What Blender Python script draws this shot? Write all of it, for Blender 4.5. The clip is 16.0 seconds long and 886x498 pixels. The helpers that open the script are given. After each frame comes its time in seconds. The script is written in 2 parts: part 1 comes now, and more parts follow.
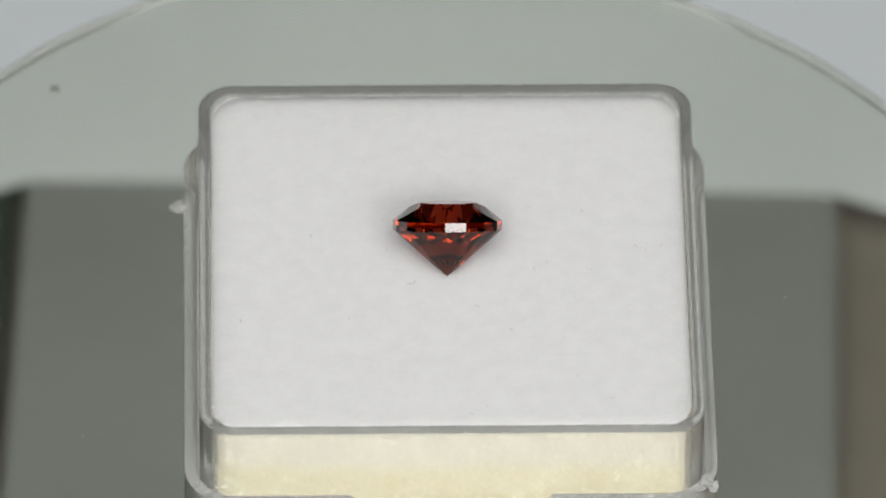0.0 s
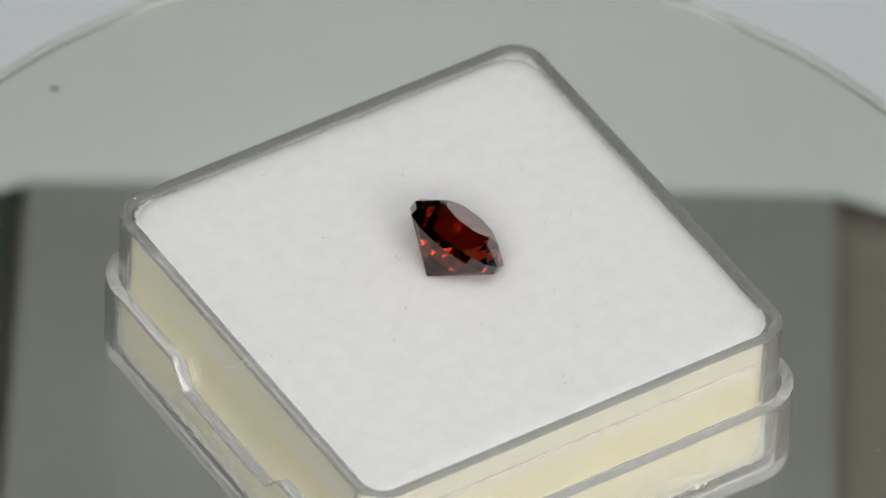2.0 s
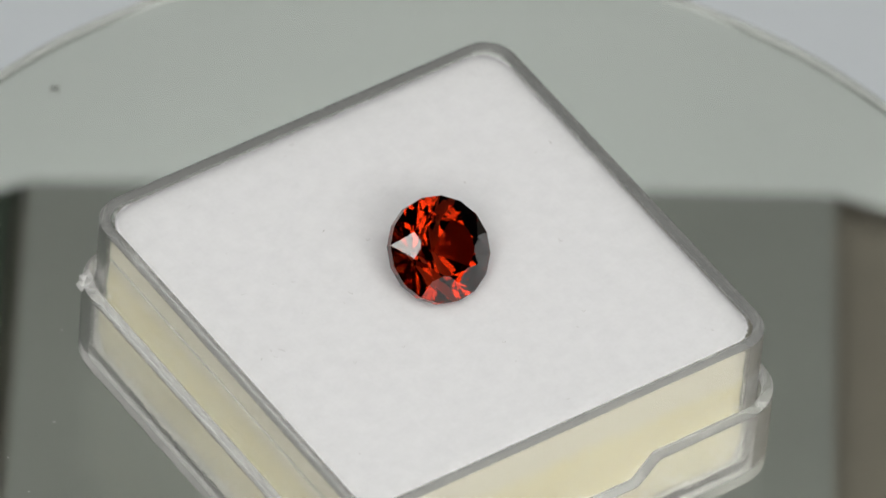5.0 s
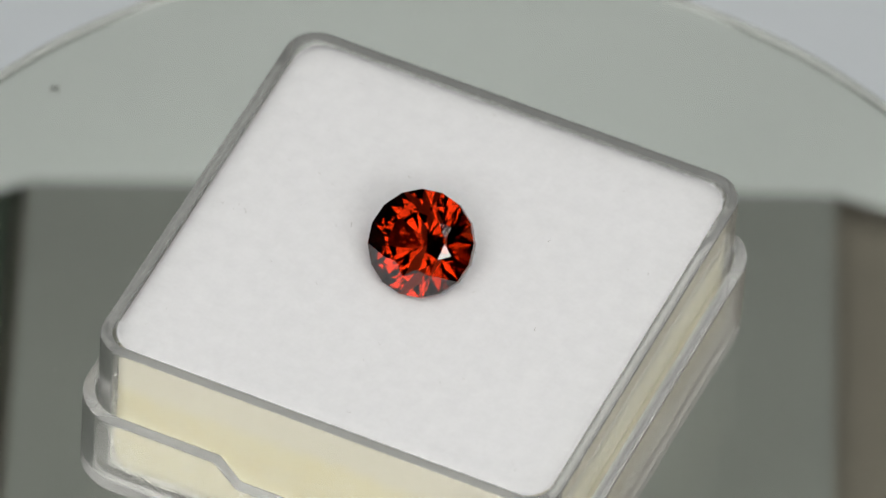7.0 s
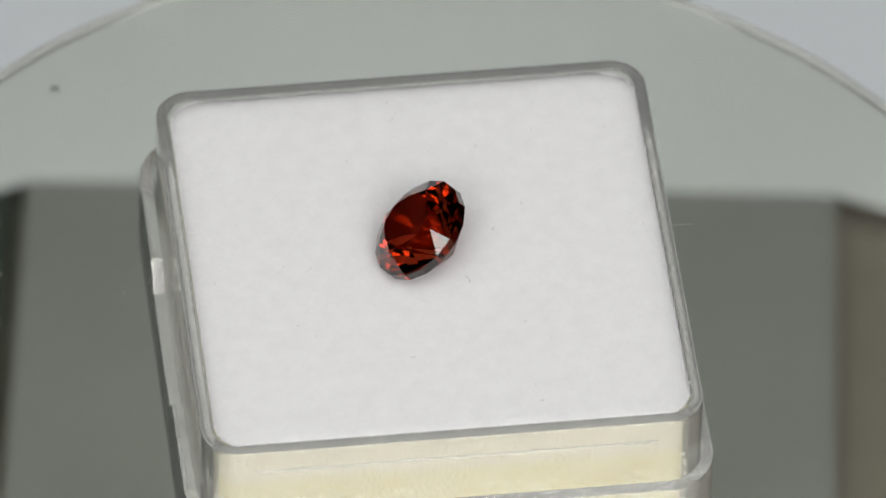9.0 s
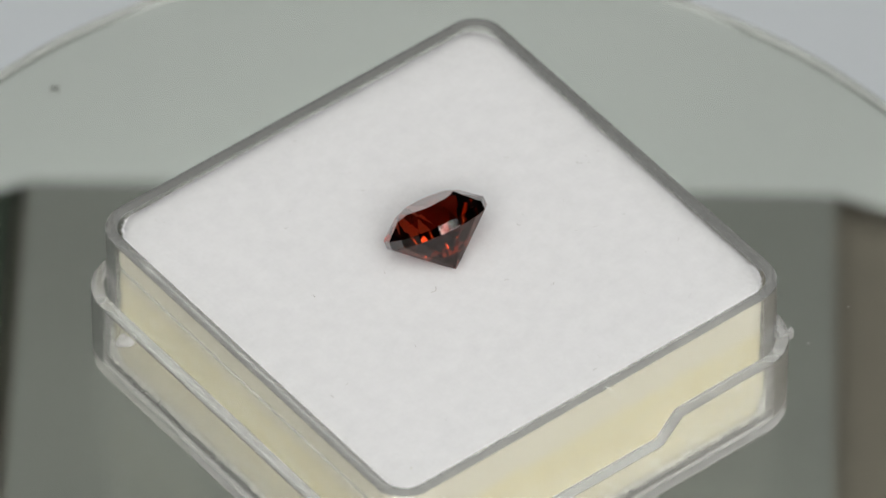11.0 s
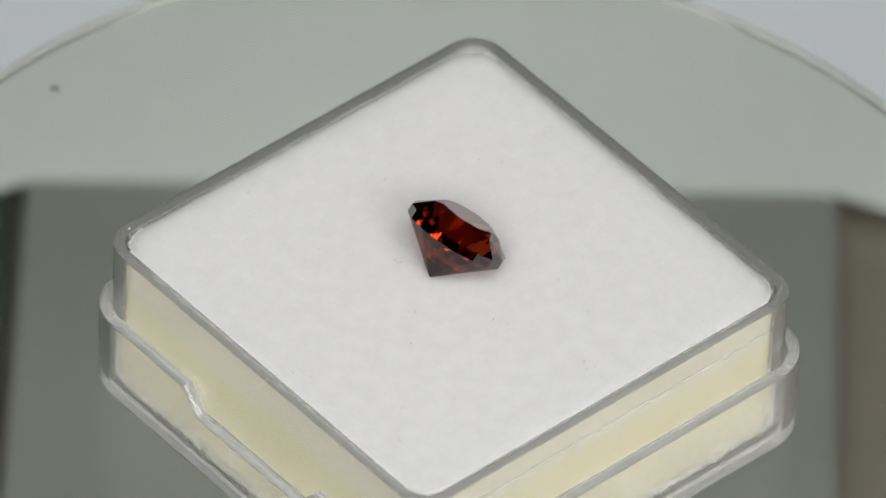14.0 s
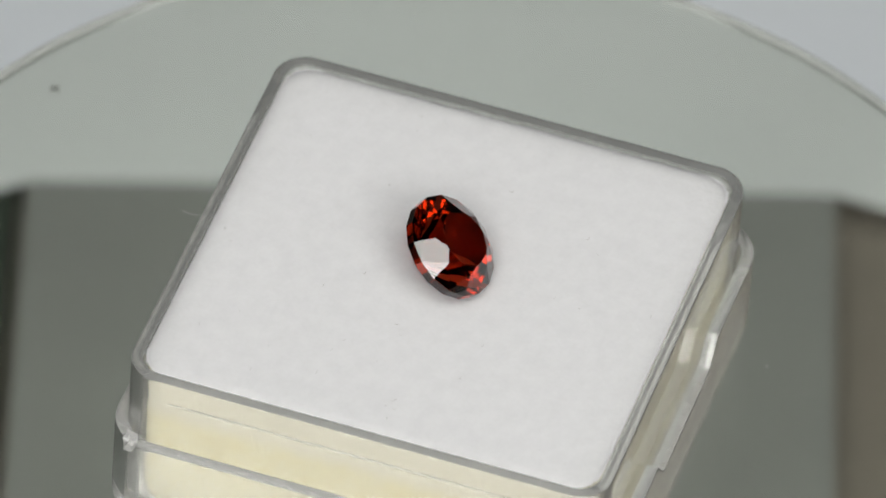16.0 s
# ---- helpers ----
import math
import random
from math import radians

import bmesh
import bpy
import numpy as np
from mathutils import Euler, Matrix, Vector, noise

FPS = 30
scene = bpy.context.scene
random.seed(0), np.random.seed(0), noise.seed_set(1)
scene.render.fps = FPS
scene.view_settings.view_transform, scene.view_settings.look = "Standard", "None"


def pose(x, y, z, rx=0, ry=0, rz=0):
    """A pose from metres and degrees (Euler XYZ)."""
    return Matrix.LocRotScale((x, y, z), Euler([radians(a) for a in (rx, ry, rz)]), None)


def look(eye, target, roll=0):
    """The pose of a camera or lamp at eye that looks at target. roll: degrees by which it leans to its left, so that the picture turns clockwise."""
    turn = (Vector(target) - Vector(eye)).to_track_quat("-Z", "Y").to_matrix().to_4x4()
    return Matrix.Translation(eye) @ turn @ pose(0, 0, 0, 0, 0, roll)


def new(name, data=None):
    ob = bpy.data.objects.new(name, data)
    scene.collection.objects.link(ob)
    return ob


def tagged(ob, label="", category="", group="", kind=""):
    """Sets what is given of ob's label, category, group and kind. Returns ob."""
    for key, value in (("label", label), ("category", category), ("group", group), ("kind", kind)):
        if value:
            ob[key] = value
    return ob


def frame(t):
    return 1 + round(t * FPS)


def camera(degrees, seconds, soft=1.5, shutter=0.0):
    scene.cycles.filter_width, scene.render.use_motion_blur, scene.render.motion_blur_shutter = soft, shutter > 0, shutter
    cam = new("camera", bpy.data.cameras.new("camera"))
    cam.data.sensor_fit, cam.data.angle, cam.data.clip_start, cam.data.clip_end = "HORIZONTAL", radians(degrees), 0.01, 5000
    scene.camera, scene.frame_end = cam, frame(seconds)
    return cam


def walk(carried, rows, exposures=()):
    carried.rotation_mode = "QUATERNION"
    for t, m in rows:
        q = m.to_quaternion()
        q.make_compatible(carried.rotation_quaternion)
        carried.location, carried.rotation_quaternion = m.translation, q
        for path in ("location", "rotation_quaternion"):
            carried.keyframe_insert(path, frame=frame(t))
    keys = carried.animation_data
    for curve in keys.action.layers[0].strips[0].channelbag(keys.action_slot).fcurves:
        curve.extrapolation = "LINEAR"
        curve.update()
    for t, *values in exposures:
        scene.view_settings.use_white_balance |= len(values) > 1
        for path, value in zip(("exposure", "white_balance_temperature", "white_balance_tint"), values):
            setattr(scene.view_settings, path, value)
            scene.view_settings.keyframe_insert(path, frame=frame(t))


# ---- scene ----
MM = 0.001
TOP = 11.3 * MM                 # height of the foam's face over the turntable


def degrees_at(t):
    """The turn of the table about its spindle."""
    return 2.90 - 29.335 * t


# ---- camera ----
cam = camera(4.4415, 16.0, soft=1.5)
cam.data.dof.use_dof = True
cam.data.dof.focus_distance = 0.657
cam.data.dof.aperture_fstop = 52.0
el = radians(45.2635)
ahead = Vector((0, math.cos(el), -math.sin(el)))
over = Vector((0, math.sin(el), math.cos(el)))
eye = (Vector((0.3425, 0, 0)) + over * 0.8513 - ahead * 659.37) * MM + Vector((0, 0, TOP))
walk(cam, [(0.0, look(eye, eye + ahead, 2.688)), (16.0, look(eye, eye + ahead, 2.688))])

# ---- light ----
world = bpy.data.worlds.new("world")
scene.world = world
world.use_nodes = True
world.node_tree.nodes["Background"].inputs["Color"].default_value = (0.80, 0.88, 1.0, 1)
world.node_tree.nodes["Background"].inputs["Strength"].default_value = 0.15


def panel(name, place, target, wide, high, watts, colour, roll=0):
    data = bpy.data.lights.new(name, "AREA")
    data.shape, data.size, data.size_y, data.energy, data.color = "RECTANGLE", wide, high, watts, colour
    ob = new(name, data)
    ob.matrix_world = look(place, target, roll)
    return ob


def aside(right, up, far):
    """A place far metres from the stone, by degrees to the right of and above the line to the lens."""
    d = -ahead + Vector((1, 0, 0)) * math.tan(radians(right)) + over * math.tan(radians(up))
    return d.normalized() * far + Vector((0, 0, 0.012))


HEART = Vector((0, 0, 0.012))
panel("left_led_panel", aside(-12, -6.75, 0.76), HEART, 0.24, 0.195, 1.5, (1.0, 0.985, 0.945))
panel("right_led_panel", aside(16.5, -6.75, 0.76), HEART, 0.36, 0.195, 2.02, (1.0, 0.985, 0.945))
panel("top_softbox", aside(1, 18, 0.76), HEART, 0.68, 0.235, 3.0, (0.985, 1.0, 0.955), 4)
scene.view_settings.exposure = 0.0


# ---- materials ----
def material(name, colour, rough=0.5, metal=0.0, transmission=0.0, ior=1.5, spread=0.08, scale=300.0, fine=3000.0, bump=0.0, second=None, gloss=0.5, deep=0.0, top_tint=None, porous=0.0):
    """A principled material whose colour varies at two scales, with a fine relief."""
    m = bpy.data.materials.new(name)
    m.use_nodes = True
    nodes, links = m.node_tree.nodes, m.node_tree.links
    b = nodes["Principled BSDF"]
    b.inputs["Roughness"].default_value = rough
    b.inputs["Metallic"].default_value = metal
    b.inputs["Transmission Weight"].default_value = transmission
    b.inputs["IOR"].default_value = ior
    place = nodes.new("ShaderNodeTexCoord")
    coarse, grain = nodes.new("ShaderNodeTexNoise"), nodes.new("ShaderNodeTexNoise")
    coarse.inputs["Scale"].default_value, grain.inputs["Scale"].default_value = scale, fine
    coarse.inputs["Detail"].default_value = grain.inputs["Detail"].default_value = 4.0
    for n in (coarse, grain):
        links.new(place.outputs["Object"], n.inputs["Vector"])
    both = nodes.new("ShaderNodeMath")
    both.operation = "MULTIPLY_ADD"
    both.inputs[1].default_value = 0.45
    links.new(grain.outputs["Fac"], both.inputs[0])
    links.new(coarse.outputs["Fac"], both.inputs[2])
    ramp = nodes.new("ShaderNodeValToRGB")
    ramp.color_ramp.elements[0].position, ramp.color_ramp.elements[1].position = 0.45, 0.95
    dark = second or [c * (1 - spread) for c in colour]
    ramp.color_ramp.elements[0].color, ramp.color_ramp.elements[1].color = (*dark, 1), (*colour, 1)
    links.new(both.outputs[0], ramp.inputs["Fac"])
    colours = ramp.outputs["Color"]
    if top_tint:
        # the colour turns to another tone above an uneven height
        axes, top_blend, mix = nodes.new("ShaderNodeSeparateXYZ"), nodes.new("ShaderNodeMapRange"), nodes.new("ShaderNodeMix")
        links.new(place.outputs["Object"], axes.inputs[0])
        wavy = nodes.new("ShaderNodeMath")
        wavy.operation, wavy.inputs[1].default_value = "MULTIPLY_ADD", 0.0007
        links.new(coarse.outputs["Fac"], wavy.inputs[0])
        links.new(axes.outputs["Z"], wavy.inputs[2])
        top_blend.inputs["From Min"].default_value, top_blend.inputs["From Max"].default_value = -0.0034, -0.0024
        links.new(wavy.outputs[0], top_blend.inputs["Value"])
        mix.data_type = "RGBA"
        mix.inputs[7].default_value = (*top_tint, 1)
        links.new(top_blend.outputs["Result"], mix.inputs[0])
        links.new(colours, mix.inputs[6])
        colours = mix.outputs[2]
    links.new(colours, b.inputs["Base Color"])
    b.inputs["Specular IOR Level"].default_value = gloss
    b.inputs["Diffuse Roughness"].default_value = porous
    if deep:
        b.inputs["Subsurface Weight"].default_value = 1.0
        b.inputs["Subsurface Radius"].default_value = (1.0, 1.0, 1.0)
        b.inputs["Subsurface Scale"].default_value = deep
    if bump:
        relief = nodes.new("ShaderNodeBump")
        relief.inputs["Strength"].default_value = bump
        relief.inputs["Distance"].default_value = 0.0001
        links.new(grain.outputs["Fac"], relief.inputs["Height"])
        links.new(relief.outputs["Normal"], b.inputs["Normal"])
    return m


PLASTIC = material("clear_polystyrene", (0.95, 0.95, 0.94), 0.03, 0, 0.915, 1.50, spread=0.03, scale=250)
# its white share stands in for light that the wall carries to the rim
LIT_RIM = material("scratched_lit_polystyrene_rim", (0.90, 0.91, 0.90), 0.16, 0, 0.78, 1.5, spread=0.1, scale=900)
SCUFFED = material("scuffed_polystyrene", (0.93, 0.93, 0.92), 0.25, 0, 0.6, 1.55, spread=0.1, scale=900)
FROSTED = material("frosted_polystyrene", (0.88, 0.88, 0.87), 0.22, 0, 0.72, 1.5, spread=0.12, scale=700, fine=2600)
GROUND = material("ground_glass_edge", (0.29, 0.30, 0.305), 0.7, 0, 0.0, 1.5, spread=0.05)
GLASS = material("greenish_glass", (0.885, 0.905, 0.82), 0.0, 0, 1.0, 1.5, spread=0.01)
FOAM = material("cream_foam", (0.465, 0.438, 0.315), 0.95, scale=700, fine=4200, bump=1.0, second=(0.43, 0.388, 0.245), gloss=0.2, top_tint=(0.452, 0.430, 0.352), porous=1.0)
WHITE = material("white_fleece", (0.895, 0.887, 0.915), 1.0, spread=0.055, scale=900, fine=3600, bump=0.3, gloss=0.1, deep=0.0025)
FUZZ = material("white_fluff", (0.90, 0.895, 0.92), 1.0, spread=0.03, gloss=0.0)
GEM = material("red_gem", (0.46, 0.026, 0.004), 0.0, 0, 1.0, 1.76, spread=0.06, scale=300)


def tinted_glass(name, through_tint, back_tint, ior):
    """Clear stuff whose passing and returning tints stand in for light absorbed inside."""
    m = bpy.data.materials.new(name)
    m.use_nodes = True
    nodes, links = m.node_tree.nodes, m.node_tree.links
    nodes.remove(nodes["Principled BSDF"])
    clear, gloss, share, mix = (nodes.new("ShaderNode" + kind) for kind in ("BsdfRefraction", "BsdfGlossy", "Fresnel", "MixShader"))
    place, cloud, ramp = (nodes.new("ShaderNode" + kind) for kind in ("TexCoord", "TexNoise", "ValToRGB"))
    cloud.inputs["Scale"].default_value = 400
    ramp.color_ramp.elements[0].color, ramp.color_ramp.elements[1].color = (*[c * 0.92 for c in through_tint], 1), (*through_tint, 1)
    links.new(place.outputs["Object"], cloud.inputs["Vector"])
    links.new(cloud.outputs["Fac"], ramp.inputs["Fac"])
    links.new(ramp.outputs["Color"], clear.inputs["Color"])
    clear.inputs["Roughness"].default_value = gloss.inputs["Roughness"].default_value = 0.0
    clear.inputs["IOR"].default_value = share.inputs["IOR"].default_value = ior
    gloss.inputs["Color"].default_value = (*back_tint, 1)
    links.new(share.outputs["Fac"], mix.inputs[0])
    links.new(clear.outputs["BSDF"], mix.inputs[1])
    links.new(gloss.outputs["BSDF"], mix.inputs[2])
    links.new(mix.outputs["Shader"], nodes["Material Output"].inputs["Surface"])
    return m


PAVILION = tinted_glass("red_gem_absorption_tint", (0.42, 0.17, 0.12), (0.53, 0.46, 0.44), 1.76)
LINT = material("grey_lint", (0.60, 0.58, 0.58), 0.9)
DUST = material("pale_dust", (0.75, 0.75, 0.73), 0.9)
PAPER = material("white_paper", (0.75, 0.79, 0.84), 0.9, spread=0.02, scale=30, fine=300)
GREY = material("grey_board", (0.272, 0.282, 0.286), 0.8, spread=0.08, scale=60, fine=900)
BLACK = material("dark_green_board", (0.050, 0.066, 0.055), 0.7, spread=0.2, scale=60)
WOOD = material("brown_wood", (0.265, 0.240, 0.214), 0.6, spread=0.25, scale=40, fine=500, bump=0.2)
SPINDLE = material("grey_metal", (0.5, 0.5, 0.5), 0.35, 0.9)
LENS_DUST = material("lens_dust_grey", (0.36, 0.38, 0.36), 0.9, spread=0.1, scale=3000)
CRUMB = material("white_foam_crumb", (0.84, 0.83, 0.76), 0.8, spread=0.15, scale=2000)
WALLS = material("dark_wall_paint", (0.05, 0.05, 0.05), 0.9, spread=0.05, scale=4, fine=60)


# ---- mesh helpers ----
def part(name, bm, mat, parent=None, label="", smooth=False):
    me = bpy.data.meshes.new(name)
    bmesh.ops.recalc_face_normals(bm, faces=bm.faces)
    bm.to_mesh(me)
    bm.free()
    me.materials.append(mat)
    for p in me.polygons:
        p.use_smooth = smooth
    ob = new(name, me)
    if parent is not None:
        ob.parent = parent
    if label:
        tagged(ob, label)
    return ob


def outline(half, radius, steps=8, cuts=()):
    """A rounded square from its middle front edge round; cuts: places along the front and back edges that get a point of their own."""
    pts = []
    k = half - radius
    for side in range(4):
        turn = Matrix.Rotation(radians(90 * side), 2)
        near = k - min(0.12, k * 0.1)
        along = sorted([c for c in cuts if abs(c) < near] if side % 2 == 0 else [0]) 
        along = [-near, *along, near]
        pts += [turn @ Vector((c, -half)) for c in along]
        for i in range(steps + 1):
            a = radians(-90 + 90 * i / steps)
            pts.append(turn @ Vector((k + radius * math.cos(a), -k + radius * math.sin(a))))
    return pts


def rings(bm, loops, cap_first=True, cap_last=True):
    """Joins closed loops of equal length into a skin."""
    made = [[bm.verts.new(p) for p in loop] for loop in loops]
    n = len(made[0])
    for a, b in zip(made, made[1:]):
        for i in range(n):
            bm.faces.new((a[i], a[(i + 1) % n], b[(i + 1) % n], b[i]))
    if cap_first:
        bm.faces.new(made[0])
    if cap_last:
        bm.faces.new(made[-1])
    return made


def slab(x0, x1, y0, y1, z0, z1, edge=0.0004):
    bm = bmesh.new()
    bmesh.ops.create_cube(bm, size=1)
    for v in bm.verts:
        v.co = Vector(((x0 + x1) / 2 + v.co.x * (x1 - x0), (y0 + y1) / 2 + v.co.y * (y1 - y0), (z0 + z1) / 2 + v.co.z * (z1 - z0)))
    bmesh.ops.bevel(bm, geom=bm.edges[:], offset=edge, segments=2, affect="EDGES")
    return bm


def open_box(half, radius, wall, floor, bottom, rim, cuts=()):
    """A thin-walled open box in millimetres with a flat, barely softened edge; rim(x, y) is the height of its upper edge."""
    bm = bmesh.new()
    steps = 12

    def loop(inset, z):
        out = []
        for p, q in zip(outline(half - inset, max(radius - inset, 0.3), steps, cuts), outline(half, radius, steps, cuts)):
            zz = z if not callable(z) else z(q.x, q.y)
            out.append(Vector((p.x, p.y, zz)) * MM)
        return out
    soft = 0.09
    loops = [loop(0.9, bottom), loop(0.35, bottom + 0.12), loop(0.1, bottom + 0.32), loop(0.0, bottom + 0.6), loop(0.0, bottom + 0.7)]
    for inset, sink in ((0.0, soft * 2.2), (0.0, soft), (soft * 0.3, soft * 0.3), (soft, 0.0), (wall - soft, 0.0), (wall - soft * 0.3, soft * 0.3), (wall, soft), (wall, soft * 2.2)):
        loops.append(loop(inset, lambda x, y, sink=sink: rim(x, y) - sink))
    loops += [loop(wall, bottom + floor + 0.6), loop(wall, bottom + floor + 0.5), loop(wall + 0.6, bottom + floor)]
    rings(bm, loops)
    return bm


def crease(ob, degrees=32):
    """Smooth shading that keeps the edges sharper than that."""
    for p in ob.data.polygons:
        p.use_smooth = True
    ob.data.set_sharp_from_angle(angle=radians(degrees))


# ---- what stands still: room, table, boards, paper ----
def plain(name, bm, mat, label, category, kind="structure"):
    return tagged(part(name, bm, mat), label, category, kind=kind)


TABLE_Z = -0.0643
plain("floor", slab(-1.5, 1.5, -1.5, 1.5, -0.84, -0.80), WALLS, "plain dark grey floor of the dim room", "floor")
plain("wall_north", slab(-1.5, 1.5, 1.5, 1.6, -0.80, 1.7), WALLS, "plain dark grey painted wall of the room", "wall")
plain("wall_south", slab(-1.5, 1.5, -1.6, -1.5, -0.80, 1.7), WALLS, "plain dark grey painted wall of the room", "wall")
plain("wall_east", slab(1.5, 1.6, -1.5, 1.5, -0.80, 1.7), WALLS, "plain dark grey painted wall of the room", "wall")
plain("wall_west", slab(-1.6, -1.5, -1.5, 1.5, -0.80, 1.7), WALLS, "plain dark grey painted wall of the room", "wall")
plain("ceiling", slab(-1.5, 1.5, -1.5, 1.5, 1.7, 1.8), WALLS, "plain dark grey ceiling of the room", "ceiling")


def make_table():
    table = new("table")
    table.location = (0, 0, -0.80)
    part("tabletop", slab(-0.6, 0.6, -0.4, 0.4, TABLE_Z + 0.77, TABLE_Z + 0.80, 0.002), WOOD, table)
    leg = None
    for x in (-0.55, 0.55):
        for y in (-0.35, 0.35):
            if leg is None:
                leg = part("leg", slab(-0.025, 0.025, -0.025, 0.025, 0, TABLE_Z + 0.77, 0.002), WOOD, table)
                leg.location = (x, y, 0)
            else:
                o = new("leg", leg.data)
                o.parent, o.location = table, (x, y, 0)
    tagged(table, "brown wooden table under the boards and paper", "table")


make_table()


def sheet(points, z, thick):
    bm = bmesh.new()
    low = [bm.verts.new((x, y, z)) for x, y in points]
    high = [bm.verts.new((x, y, z + thick)) for x, y in points]
    bm.faces.new(high)
    bm.faces.new(low[::-1])
    n = len(low)
    for i in range(n):
        bm.faces.new((low[i], low[(i + 1) % n], high[(i + 1) % n], high[i]))
    return bm


def make_backing():
    grey = part("card", sheet([(-0.0272, -0.040), (0.0272, -0.040), (0.0264, 0.086), (-0.0276, 0.086)], TABLE_Z, 0.0040), GREY)
    tagged(grey, "matt dark grey card lying under the paper's edge", "card")
    dark = part("folder", sheet([(-0.0284, -0.040), (-0.0285, 0.086), (-0.1300, 0.086), (-0.1300, -0.040)], TABLE_Z, 0.0030), BLACK)
    tagged(dark, "very dark green folder lying flat on the table", "folder")


make_backing()


# ---- the moving things ----
turntable = new("turntable")
tagged(turntable, "round clear greenish glass turntable plate on a spindle", "turntable")


def lathe(profile, steps):
    """Turns (radius, height) pairs round the z axis into a closed skin."""
    bm = bmesh.new()
    rings(bm, [[Vector((r * math.cos(2 * math.pi * i / steps), r * math.sin(2 * math.pi * i / steps), z)) for i in range(steps)] for r, z in profile])
    return bm


def make_turntable():
    r, e = 0.0370, 0.0002
    plate = part("plate", lathe([(r - 2 * e, -0.0014), (r - e, -0.00135), (r, -0.00115), (r, -0.00025), (r - e, -0.00005), (r - 2 * e, 0.0)], 256), GLASS, turntable, smooth=False)
    plate.visible_shadow = False
    plate.data.materials.append(GROUND)
    for p in plate.data.polygons:
        p.material_index = 1 if abs(p.normal.z) < 0.9 else 0
    part("spindle", lathe([(0.004, TABLE_Z + 0.004), (0.004, -0.0022), (0.0065, -0.0020), (0.0065, -0.00145)], 48), SPINDLE, turntable, "grey metal spindle", True)


make_turntable()

cover = new("box_cover")
tagged(cover, "clear plastic lid serving as the box's base, chipped corner", "box lid")
tray = new("box_tray")
tagged(tray, "clear plastic square gem box filled with foam", "gem box")
pad = new("foam_pad")
tagged(pad, "cream foam pad with a white fleecy face inside the box", "foam pad")


def cover_rim(x, y):
    """The cover's edge dips in the middle of two sides."""
    if abs(y) < 14 or abs(x) > 11:
        return -4.75
    a = abs(x)
    return -4.75 if a >= 5.8 else -6.3 if a <= 4.4 else -4.75 - 1.55 * (5.8 - a) / 1.4


def lighten_rim(ob, above):
    """The flat of the upper edge, scratched, and whitened for light guided up the wall."""
    ob.data.materials.append(LIT_RIM)
    last = len(ob.data.materials) - 1
    for p in ob.data.polygons:
        if p.normal.z > 0.5 and p.center.z > above * MM:
            p.material_index = last


def make_box():
    body = part("shell", open_box(15.30, 3.0, 0.75, 0.5, -10.9, cover_rim, (-9, -5.8, -4.4, 0, 4.4, 5.8, 9)), PLASTIC, cover)
    body.visible_shadow = False
    crease(body)
    body.data.materials.append(FROSTED)
    for p in body.data.polygons:
        p.material_index = 1 if max(body.data.vertices[v].co.z for v in p.vertices) < -9.35 * MM else 0
    bm = open_box(14.42, 2.05, 0.70, 0.3, -10.2, lambda x, y: 0.10)
    body = part("shell", bm, PLASTIC, tray)
    body.visible_shadow = False
    crease(body)
    lighten_rim(body, 0.0)
    for s in (-1, 1):
        bm = slab(-0.07 * MM, 0.03 * MM, -11.6 * MM, 11.6 * MM, -0.10 * MM, 0.10 * MM, 0.025 * MM)
        bead = part("snap_bead", bm, PLASTIC, tray)
        bead.location = (s * 14.43 * MM, 0, -1.5 * MM)
        bead.visible_shadow = False
    bm = bmesh.new()
    bmesh.ops.create_icosphere(bm, subdivisions=2, radius=0.55 * MM)
    for v in bm.verts:
        v.co *= 0.6 + 0.9 * noise.noise(v.co * 2500 + Vector((3, 1, 2)))
        v.co.z *= 1.5
    chip = part("chip", bm, SCUFFED, cover, "white stressed plastic chip")
    chip.location = (14.75 * MM, -13.7 * MM, -5.0 * MM)
    bm = bmesh.new()
    bmesh.ops.create_icosphere(bm, subdivisions=2, radius=0.7 * MM)
    for v in bm.verts:
        v.co *= 0.7 + 0.6 * noise.noise(v.co * 1800 + Vector((9, 1, 5)))
        v.co.z *= 0.4
    flake = part("flake", bm, SCUFFED, cover, "loose translucent plastic flake")
    flake.location = (-15.6 * MM, 9.6 * MM, -5.2 * MM)


make_box()


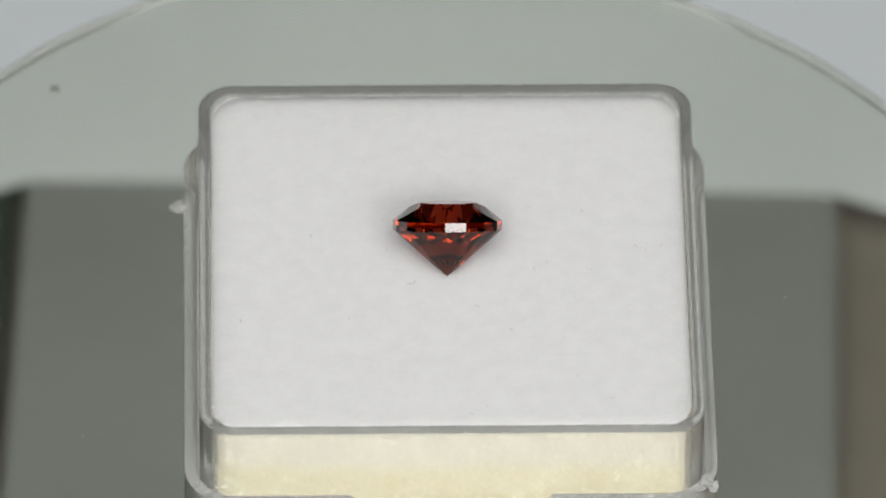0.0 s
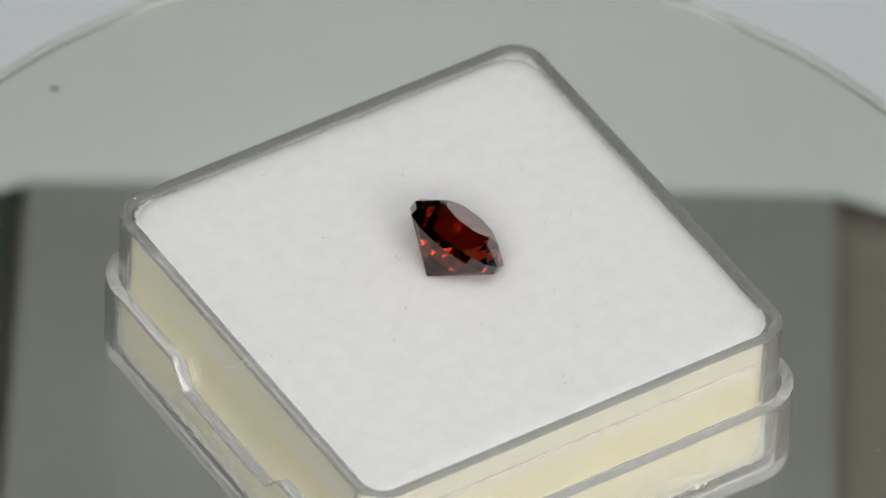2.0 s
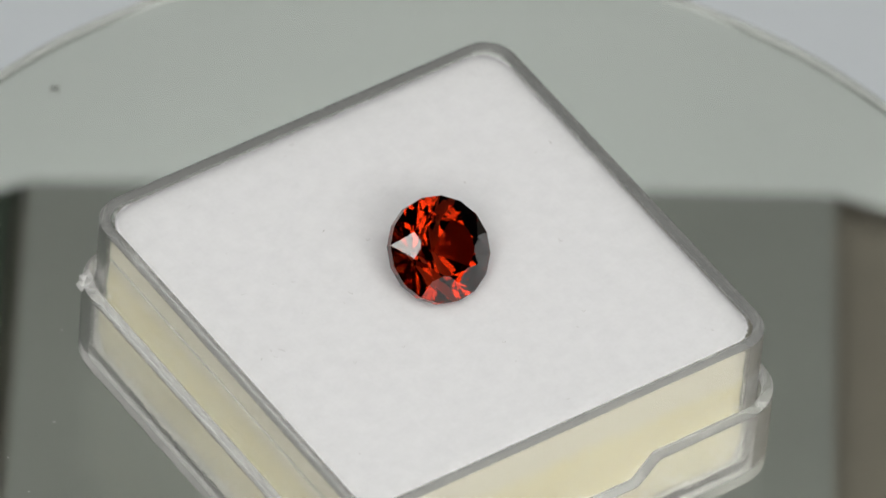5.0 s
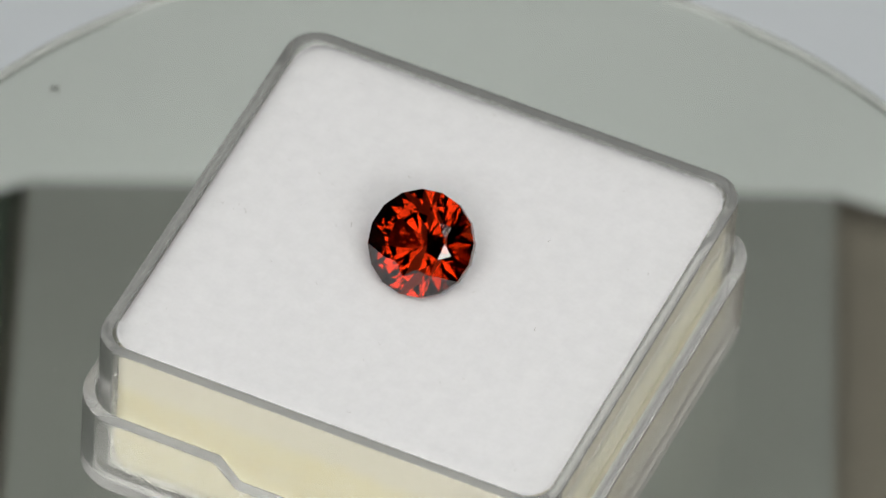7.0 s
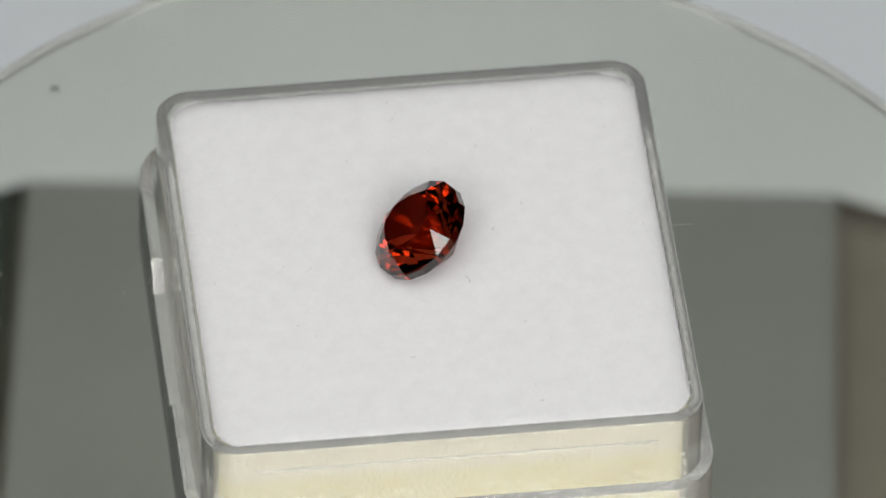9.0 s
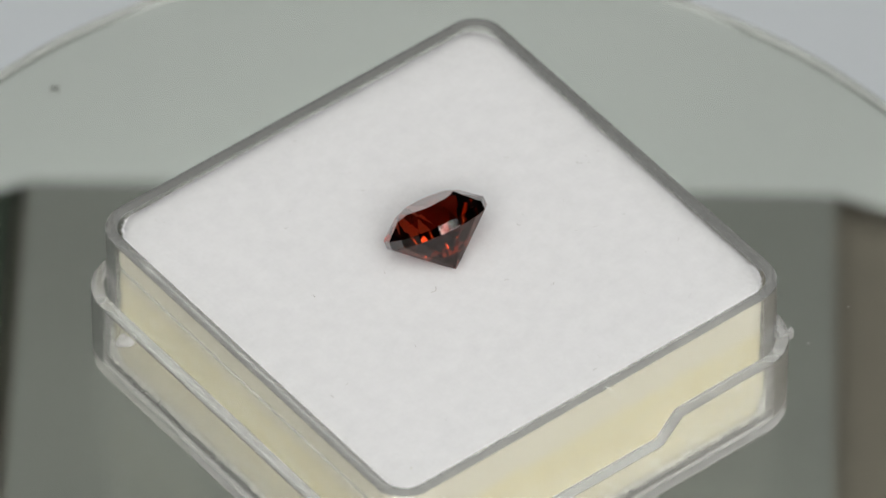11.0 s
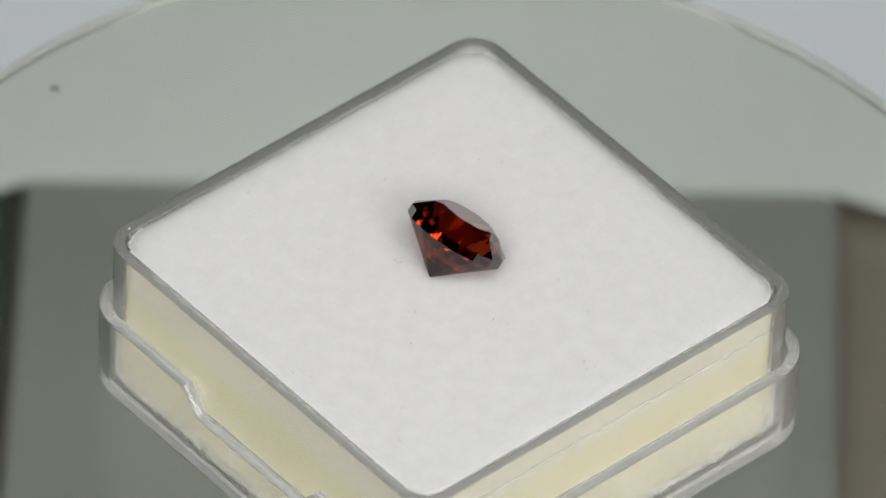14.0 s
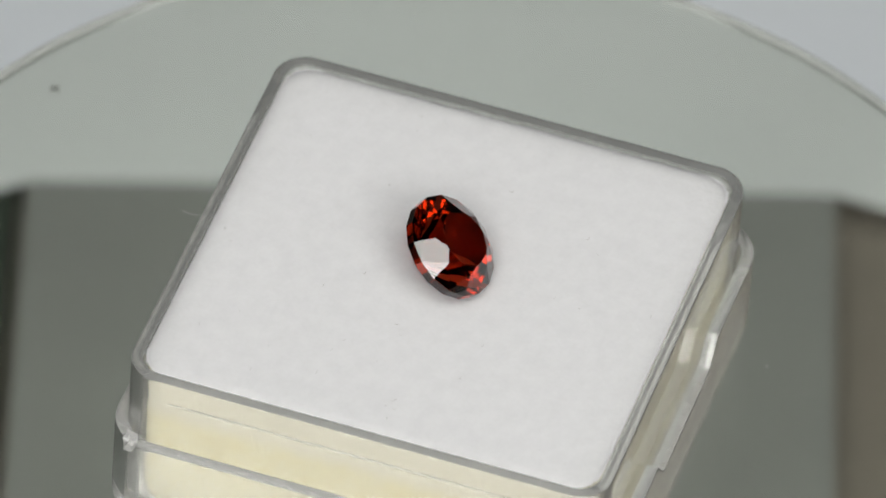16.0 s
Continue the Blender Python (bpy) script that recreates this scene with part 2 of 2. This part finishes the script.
def make_pad():
    bm = bmesh.new()
    loops = []
    base = outline(13.46, 1.6, 10, [c * 1.1 for c in range(-9, 10)])
    for k in range(15):
        z = -9.85 + 9.63 * k / 14
        low = 0.35 * max(0, 1 - k / 2)
        loop = []
        for p in base:
            q = Vector((p.x, p.y, z))
            d = p.normalized() * (0.10 * noise.noise(q * 1.3) + 0.07 * noise.noise(q * 4) - low)
            loop.append(Vector((p.x + d.x, p.y + d.y, z)) * MM)
        loops.append(loop)
    rings(bm, loops)
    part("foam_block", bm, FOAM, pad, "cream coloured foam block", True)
    bm = bmesh.new()
    half, r, n = 13.68, 1.9, 130
    k = half - r
    grid = []
    for i in range(n + 1):
        row = []
        for j in range(n + 1):
            x, y = half * (2 * i / n - 1), half * (2 * j / n - 1)
            far = max(abs(x), abs(y))
            dx, dy = abs(x) - k, abs(y) - k
            if dx > 0 and dy > 0:
                f = max(dx, dy) / math.hypot(dx, dy)
                x, y = math.copysign(k + dx * f, x), math.copysign(k + dy * f, y)
            q = Vector((x, y, 0))
            near = max(0.0, far - half + 0.8) / 0.8
            z = -0.13 * near ** 2 + 0.03 * noise.noise(q * 0.45) + 0.012 * noise.noise(q * 3.1) + 0.012 * noise.noise(q * 7.0) * (1 + 2 * near)
            row.append(bm.verts.new(Vector((x, y, z)) * MM))
        grid.append(row)
    for i in range(n):
        for j in range(n):
            bm.faces.new((grid[i][j], grid[i + 1][j], grid[i + 1][j + 1], grid[i][j + 1]))
    edge = [e for e in bm.edges if e.is_boundary]
    skirt = bmesh.ops.extrude_edge_only(bm, edges=edge)["geom"]
    for v in skirt:
        if isinstance(v, bmesh.types.BMVert):
            v.co.z -= 0.08 * MM
    part("fleece_sheet", bm, WHITE, pad, "soft white fleecy top sheet", True)


make_pad()

gem = new("gemstone")
tagged(gem, "deep red round brilliant-cut gemstone lying on its pavilion on white foam", "gemstone")


def make_gem():
    """Cuts a block down facet by facet; millimetres, the girdle's lower edge at z = 0."""
    bm = bmesh.new()
    bmesh.ops.create_cube(bm, size=9)

    def cut(az, slope, point):
        n = Vector((math.sin(radians(slope)) * math.cos(radians(az)), math.sin(radians(slope)) * math.sin(radians(az)), math.cos(radians(slope))))
        bmesh.ops.bisect_plane(bm, geom=bm.verts[:] + bm.edges[:] + bm.faces[:], dist=1e-6, plane_co=point, plane_no=n, clear_outer=True)
        rim = [e for e in bm.edges if e.is_boundary]
        if rim:
            bmesh.ops.contextual_create(bm, geom=rim)
    R, T = 3.15, 0.52
    inner = R * math.cos(math.pi / 16)
    for i in range(16):
        a = 11.25 + 22.5 * i
        cut(a, 90, Vector((inner * math.cos(radians(a)), inner * math.sin(radians(a)), 0)))
    for i in range(8):
        a = 22.5 + 45 * i
        out = Vector((math.cos(radians(a)), math.sin(radians(a)), 0))
        cut(a, 35, out * R + Vector((0, 0, T)))
        cut(a, 180 - 40.8, out * R)
    for i in range(16):
        a = 11.25 + 22.5 * i
        out = Vector((math.cos(radians(a)), math.sin(radians(a)), 0))
        cut(a, 39.5, out * inner + Vector((0, 0, T)))
        cut(a, 180 - 41.9, out * inner)
    for i in range(8):
        a = 45 * i
        out = Vector((math.cos(radians(a)), math.sin(radians(a)), 0))
        cut(a, 22.5, out * 1.68 + Vector((0, 0, T + 1.0)))
    cut(0, 0, Vector((0, 0, T + 1.03)))
    for v in bm.verts:
        v.co *= MM
    bmesh.ops.recalc_face_normals(bm, faces=bm.faces)
    bm.normal_update()
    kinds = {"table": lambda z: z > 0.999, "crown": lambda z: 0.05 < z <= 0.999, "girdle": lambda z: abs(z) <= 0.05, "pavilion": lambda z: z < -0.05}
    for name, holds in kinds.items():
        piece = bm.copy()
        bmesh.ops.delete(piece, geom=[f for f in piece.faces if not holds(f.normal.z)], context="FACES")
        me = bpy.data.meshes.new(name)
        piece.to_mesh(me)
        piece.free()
        # only the pavilion carries the tint that replaces absorption in the stone
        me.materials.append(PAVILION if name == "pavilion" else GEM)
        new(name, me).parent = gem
    bm.free()


make_gem()


def lint_hair(bm, x, y, length, turn, bend, thick):
    """A bent hair lying on the fleece, in millimetres."""
    prev = None
    px, py = x, y
    for i in range(7):
        a = turn + bend * i / 6
        z = 0.06 + 0.05 * math.sin(i * 1.3)
        side = Vector((-math.sin(a), math.cos(a), 0)) * thick
        c = Vector((px, py, z))
        now = [bm.verts.new((c + side) * MM), bm.verts.new((c + Vector((0, 0, thick))) * MM), bm.verts.new((c - side) * MM)]
        if prev:
            for k in range(3):
                bm.faces.new((prev[k], prev[(k + 1) % 3], now[(k + 1) % 3], now[k]))
        prev = now
        px += math.cos(a) * length / 6
        py += math.sin(a) * length / 6


def make_lint():
    bm = bmesh.new()
    lint_hair(bm, -2.45, -2.15, 0.6, -0.4, 1.8, 0.022)
    rng = random.Random(5)
    marks = ((4.9, -0.8), (10.8, 1.0), (12.4, 0.9), (-8.0, 1.9), (-12.0, -5.3), (1.5, -4.0), (3.4, -5.9), (-5.8, -4.9), (1.0, -12.8))
    for x, y in marks:
        lint_hair(bm, x, y, rng.uniform(0.15, 0.4), rng.uniform(0, 6.3), rng.uniform(-2, 2), 0.018)
    for i in range(26):
        lint_hair(bm, rng.uniform(-12.5, 12.5), rng.uniform(-12.5, 12.5), rng.uniform(0.08, 0.3), rng.uniform(0, 6.3), rng.uniform(-2, 2), rng.uniform(0.006, 0.013))
    tagged(part("lint", bm, LINT, pad), "tiny grey lint fibres", kind="stuff")
    bm = bmesh.new()
    lint_hair(bm, 0.7, -14.3, 1.3, -1.35, -0.5, 0.009)
    fibre = part("stray_fibre", bm, DUST, tray, "thin white fibre caught on the rim")
    fibre.location = (0, 0, 0.08 * MM)


make_lint()


def make_crumbs():
    """Pale crumbs of foam pressed against the wall near its foot, and the fuzz along the fleece's edge."""
    rng = random.Random(8)
    base = outline(13.66, 1.6, 10, [c * 1.1 for c in range(-9, 10)])
    bm = bmesh.new()

    def grain(c, r):
        v = [bm.verts.new((c + Vector(d) * r * rng.uniform(0.6, 1.3)) * MM) for d in ((1, 0, 0), (0, 1, 0), (-1, 0, 0), (0, -1, 0), (0, 0, 1), (0, 0, -1))]
        for a, b in ((0, 1), (1, 2), (2, 3), (3, 0)):
            bm.faces.new((v[a], v[b], v[4]))
            bm.faces.new((v[b], v[a], v[5]))
    spans = [(base[(k + 1) % len(base)] - base[k]).length for k in range(len(base))]
    for k in rng.choices(range(len(base)), spans, k=4600):
        p, q = base[k], base[(k + 1) % len(base)]
        f = rng.random()
        at = p.lerp(q, f)
        patch = noise.noise(Vector((at.x * 0.35, at.y * 0.35, 2.0)))
        corner = min(abs(at.x), abs(at.y)) / 13.0
        z = -9.75 + (abs(rng.gauss(0, 0.85 + 1.1 * corner ** 3)) + 0.1) * max(0.2, 1.0 + 1.6 * patch)
        grain(Vector((at.x, at.y, z)), rng.uniform(0.025, 0.08))
    for k in rng.choices(range(len(base)), spans, k=900):
        at = base[k].lerp(base[(k + 1) % len(base)], rng.random())
        grain(Vector((at.x, at.y, rng.uniform(-8, -1))), rng.uniform(0.02, 0.05))
    tagged(part("foam_crumbs", bm, CRUMB, pad), "pale loose foam crumbs", kind="stuff")
    bm = bmesh.new()
    base = outline(13.64, 1.6, 14, [c * 0.5 for c in range(-22, 23)])
    for i in range(3200):
        k = rng.randrange(len(base))
        at = base[k].lerp(base[(k + 1) % len(base)], rng.random()) * rng.uniform(0.955, 0.998)
        a = math.atan2(at.y, at.x) + rng.uniform(-1.4, 1.4)
        d = Vector((math.cos(a), math.sin(a), rng.uniform(0.05, 0.4))) * rng.uniform(0.08, 0.22)
        p = Vector((at.x, at.y, -0.12))
        w = Vector((-math.sin(a), math.cos(a), 0)) * 0.020
        v = [bm.verts.new(c * MM) for c in (p + w, p - w, p + d, p + d * 0.5 + Vector((0, 0, 0.03)))]
        bm.faces.new((v[0], v[1], v[3]))
        bm.faces.new((v[0], v[3], v[2]))
        bm.faces.new((v[1], v[2], v[3]))
    tagged(part("fuzz", bm, FUZZ, pad), "fine white fuzz", kind="stuff")


make_crumbs()


def make_dust():
    rng = random.Random(4)
    bm = bmesh.new()
    spots = [(-12.5, -15.2), (-15.5, -1.1), (17.4, -4.3), (17.9, 2.2), (-8.7, 17.6), (19.2, -6.8)]
    spots += [(r * math.cos(a), r * math.sin(a)) for r, a in ((rng.uniform(19, 35), rng.uniform(0, 6.28)) for i in range(110))]
    for x, y in spots:
        r, n = rng.uniform(0.015, 0.05), 6
        v = [bm.verts.new(Vector((x + r * rng.uniform(0.5, 2.2) * math.cos(6.283 * i / n), y + r * rng.uniform(0.5, 1.2) * math.sin(6.283 * i / n), 0.004)) * MM) for i in range(n)]
        tip = bm.verts.new(Vector((x, y, 0.02)) * MM)
        for i in range(n):
            bm.faces.new((v[i], v[(i + 1) % n], tip))
    tagged(part("dust", bm, DUST, turntable), "scattered pale dust", kind="stuff")


make_dust()

# ---- paper, over the still boards ----
def make_paper():
    pts = [(-0.0600, 0.0640), (-0.0294, 0.0747), (-0.0272, 0.0759), (0.0, 0.0772), (0.0261, 0.0781), (0.0298, 0.0768), (0.0600, 0.0660), (0.2000, 0.0660), (0.2000, 0.3600), (-0.2000, 0.3600), (-0.2000, 0.0640)]
    tagged(part("paper_sheet", sheet(pts, TABLE_Z + 0.0042, 0.0003), PAPER), "plain white paper sheet lying behind the turntable", "paper")


make_paper()


def make_speck():
    """Lens dust, added on the plate: a pale grey disc, darker in its middle."""
    bm = lathe([(0.00030, 0), (0.00037, 0.00001), (0.00035, 0.00003), (0.00012, 0.00003)], 24)
    speck = tagged(part("lens_dust_spot", bm, LENS_DUST), "tiny round grey spot standing for dust in the lens", "water spot")
    part("grain", lathe([(0.00009, 0.00002), (0.00009, 0.00006), (0.00004, 0.00010)], 10), BLACK, speck, "dark core of the lens dust spot")
    speck.location = (-0.02334, 0.02433, 0.00002)


make_speck()


def motions():
    a, b = radians(1.3935), radians(-0.9732)
    n = Vector((-a, -b, 1)).normalized()
    x = Vector((1, 0, a)).normalized()
    lean = Matrix((x, n.cross(x), n)).transposed().to_4x4()
    seat = lean @ Matrix.Translation((0.6217 * MM, 0.1845 * MM, 0))
    # the stone leans over on its pavilion
    tip = Matrix.Translation((-0.01 * MM, -1.20 * MM, 0.0)) @ Matrix.Rotation(radians(-0.5), 4, "Z") @ Matrix.Rotation(radians(-40.8), 4, "X") @ Matrix.Translation((0, 0, 2.69 * MM)) @ Matrix.Rotation(radians(-92.85), 4, "Z")
    times = [i * 0.5 for i in range(33)]
    shift = Matrix.Translation
    for thing, own in ((cover, shift((0.07 * MM, 0.41 * MM, 0))), (tray, shift((0.08 * MM, 0.30 * MM, 0))), (pad, shift((0.08 * MM, 0.26 * MM, 0))), (gem, tip)):
        rows = []
        for t in times:
            m = Matrix.Translation((0, 0, TOP)) @ Matrix.Rotation(radians(degrees_at(t)), 4, "Z") @ seat
            rows.append((t, m @ own))
        walk(thing, rows)
    walk(turntable, [(t, pose(0.0003, 0.0006, 0, 0, 0, degrees_at(t))) for t in times])


motions()
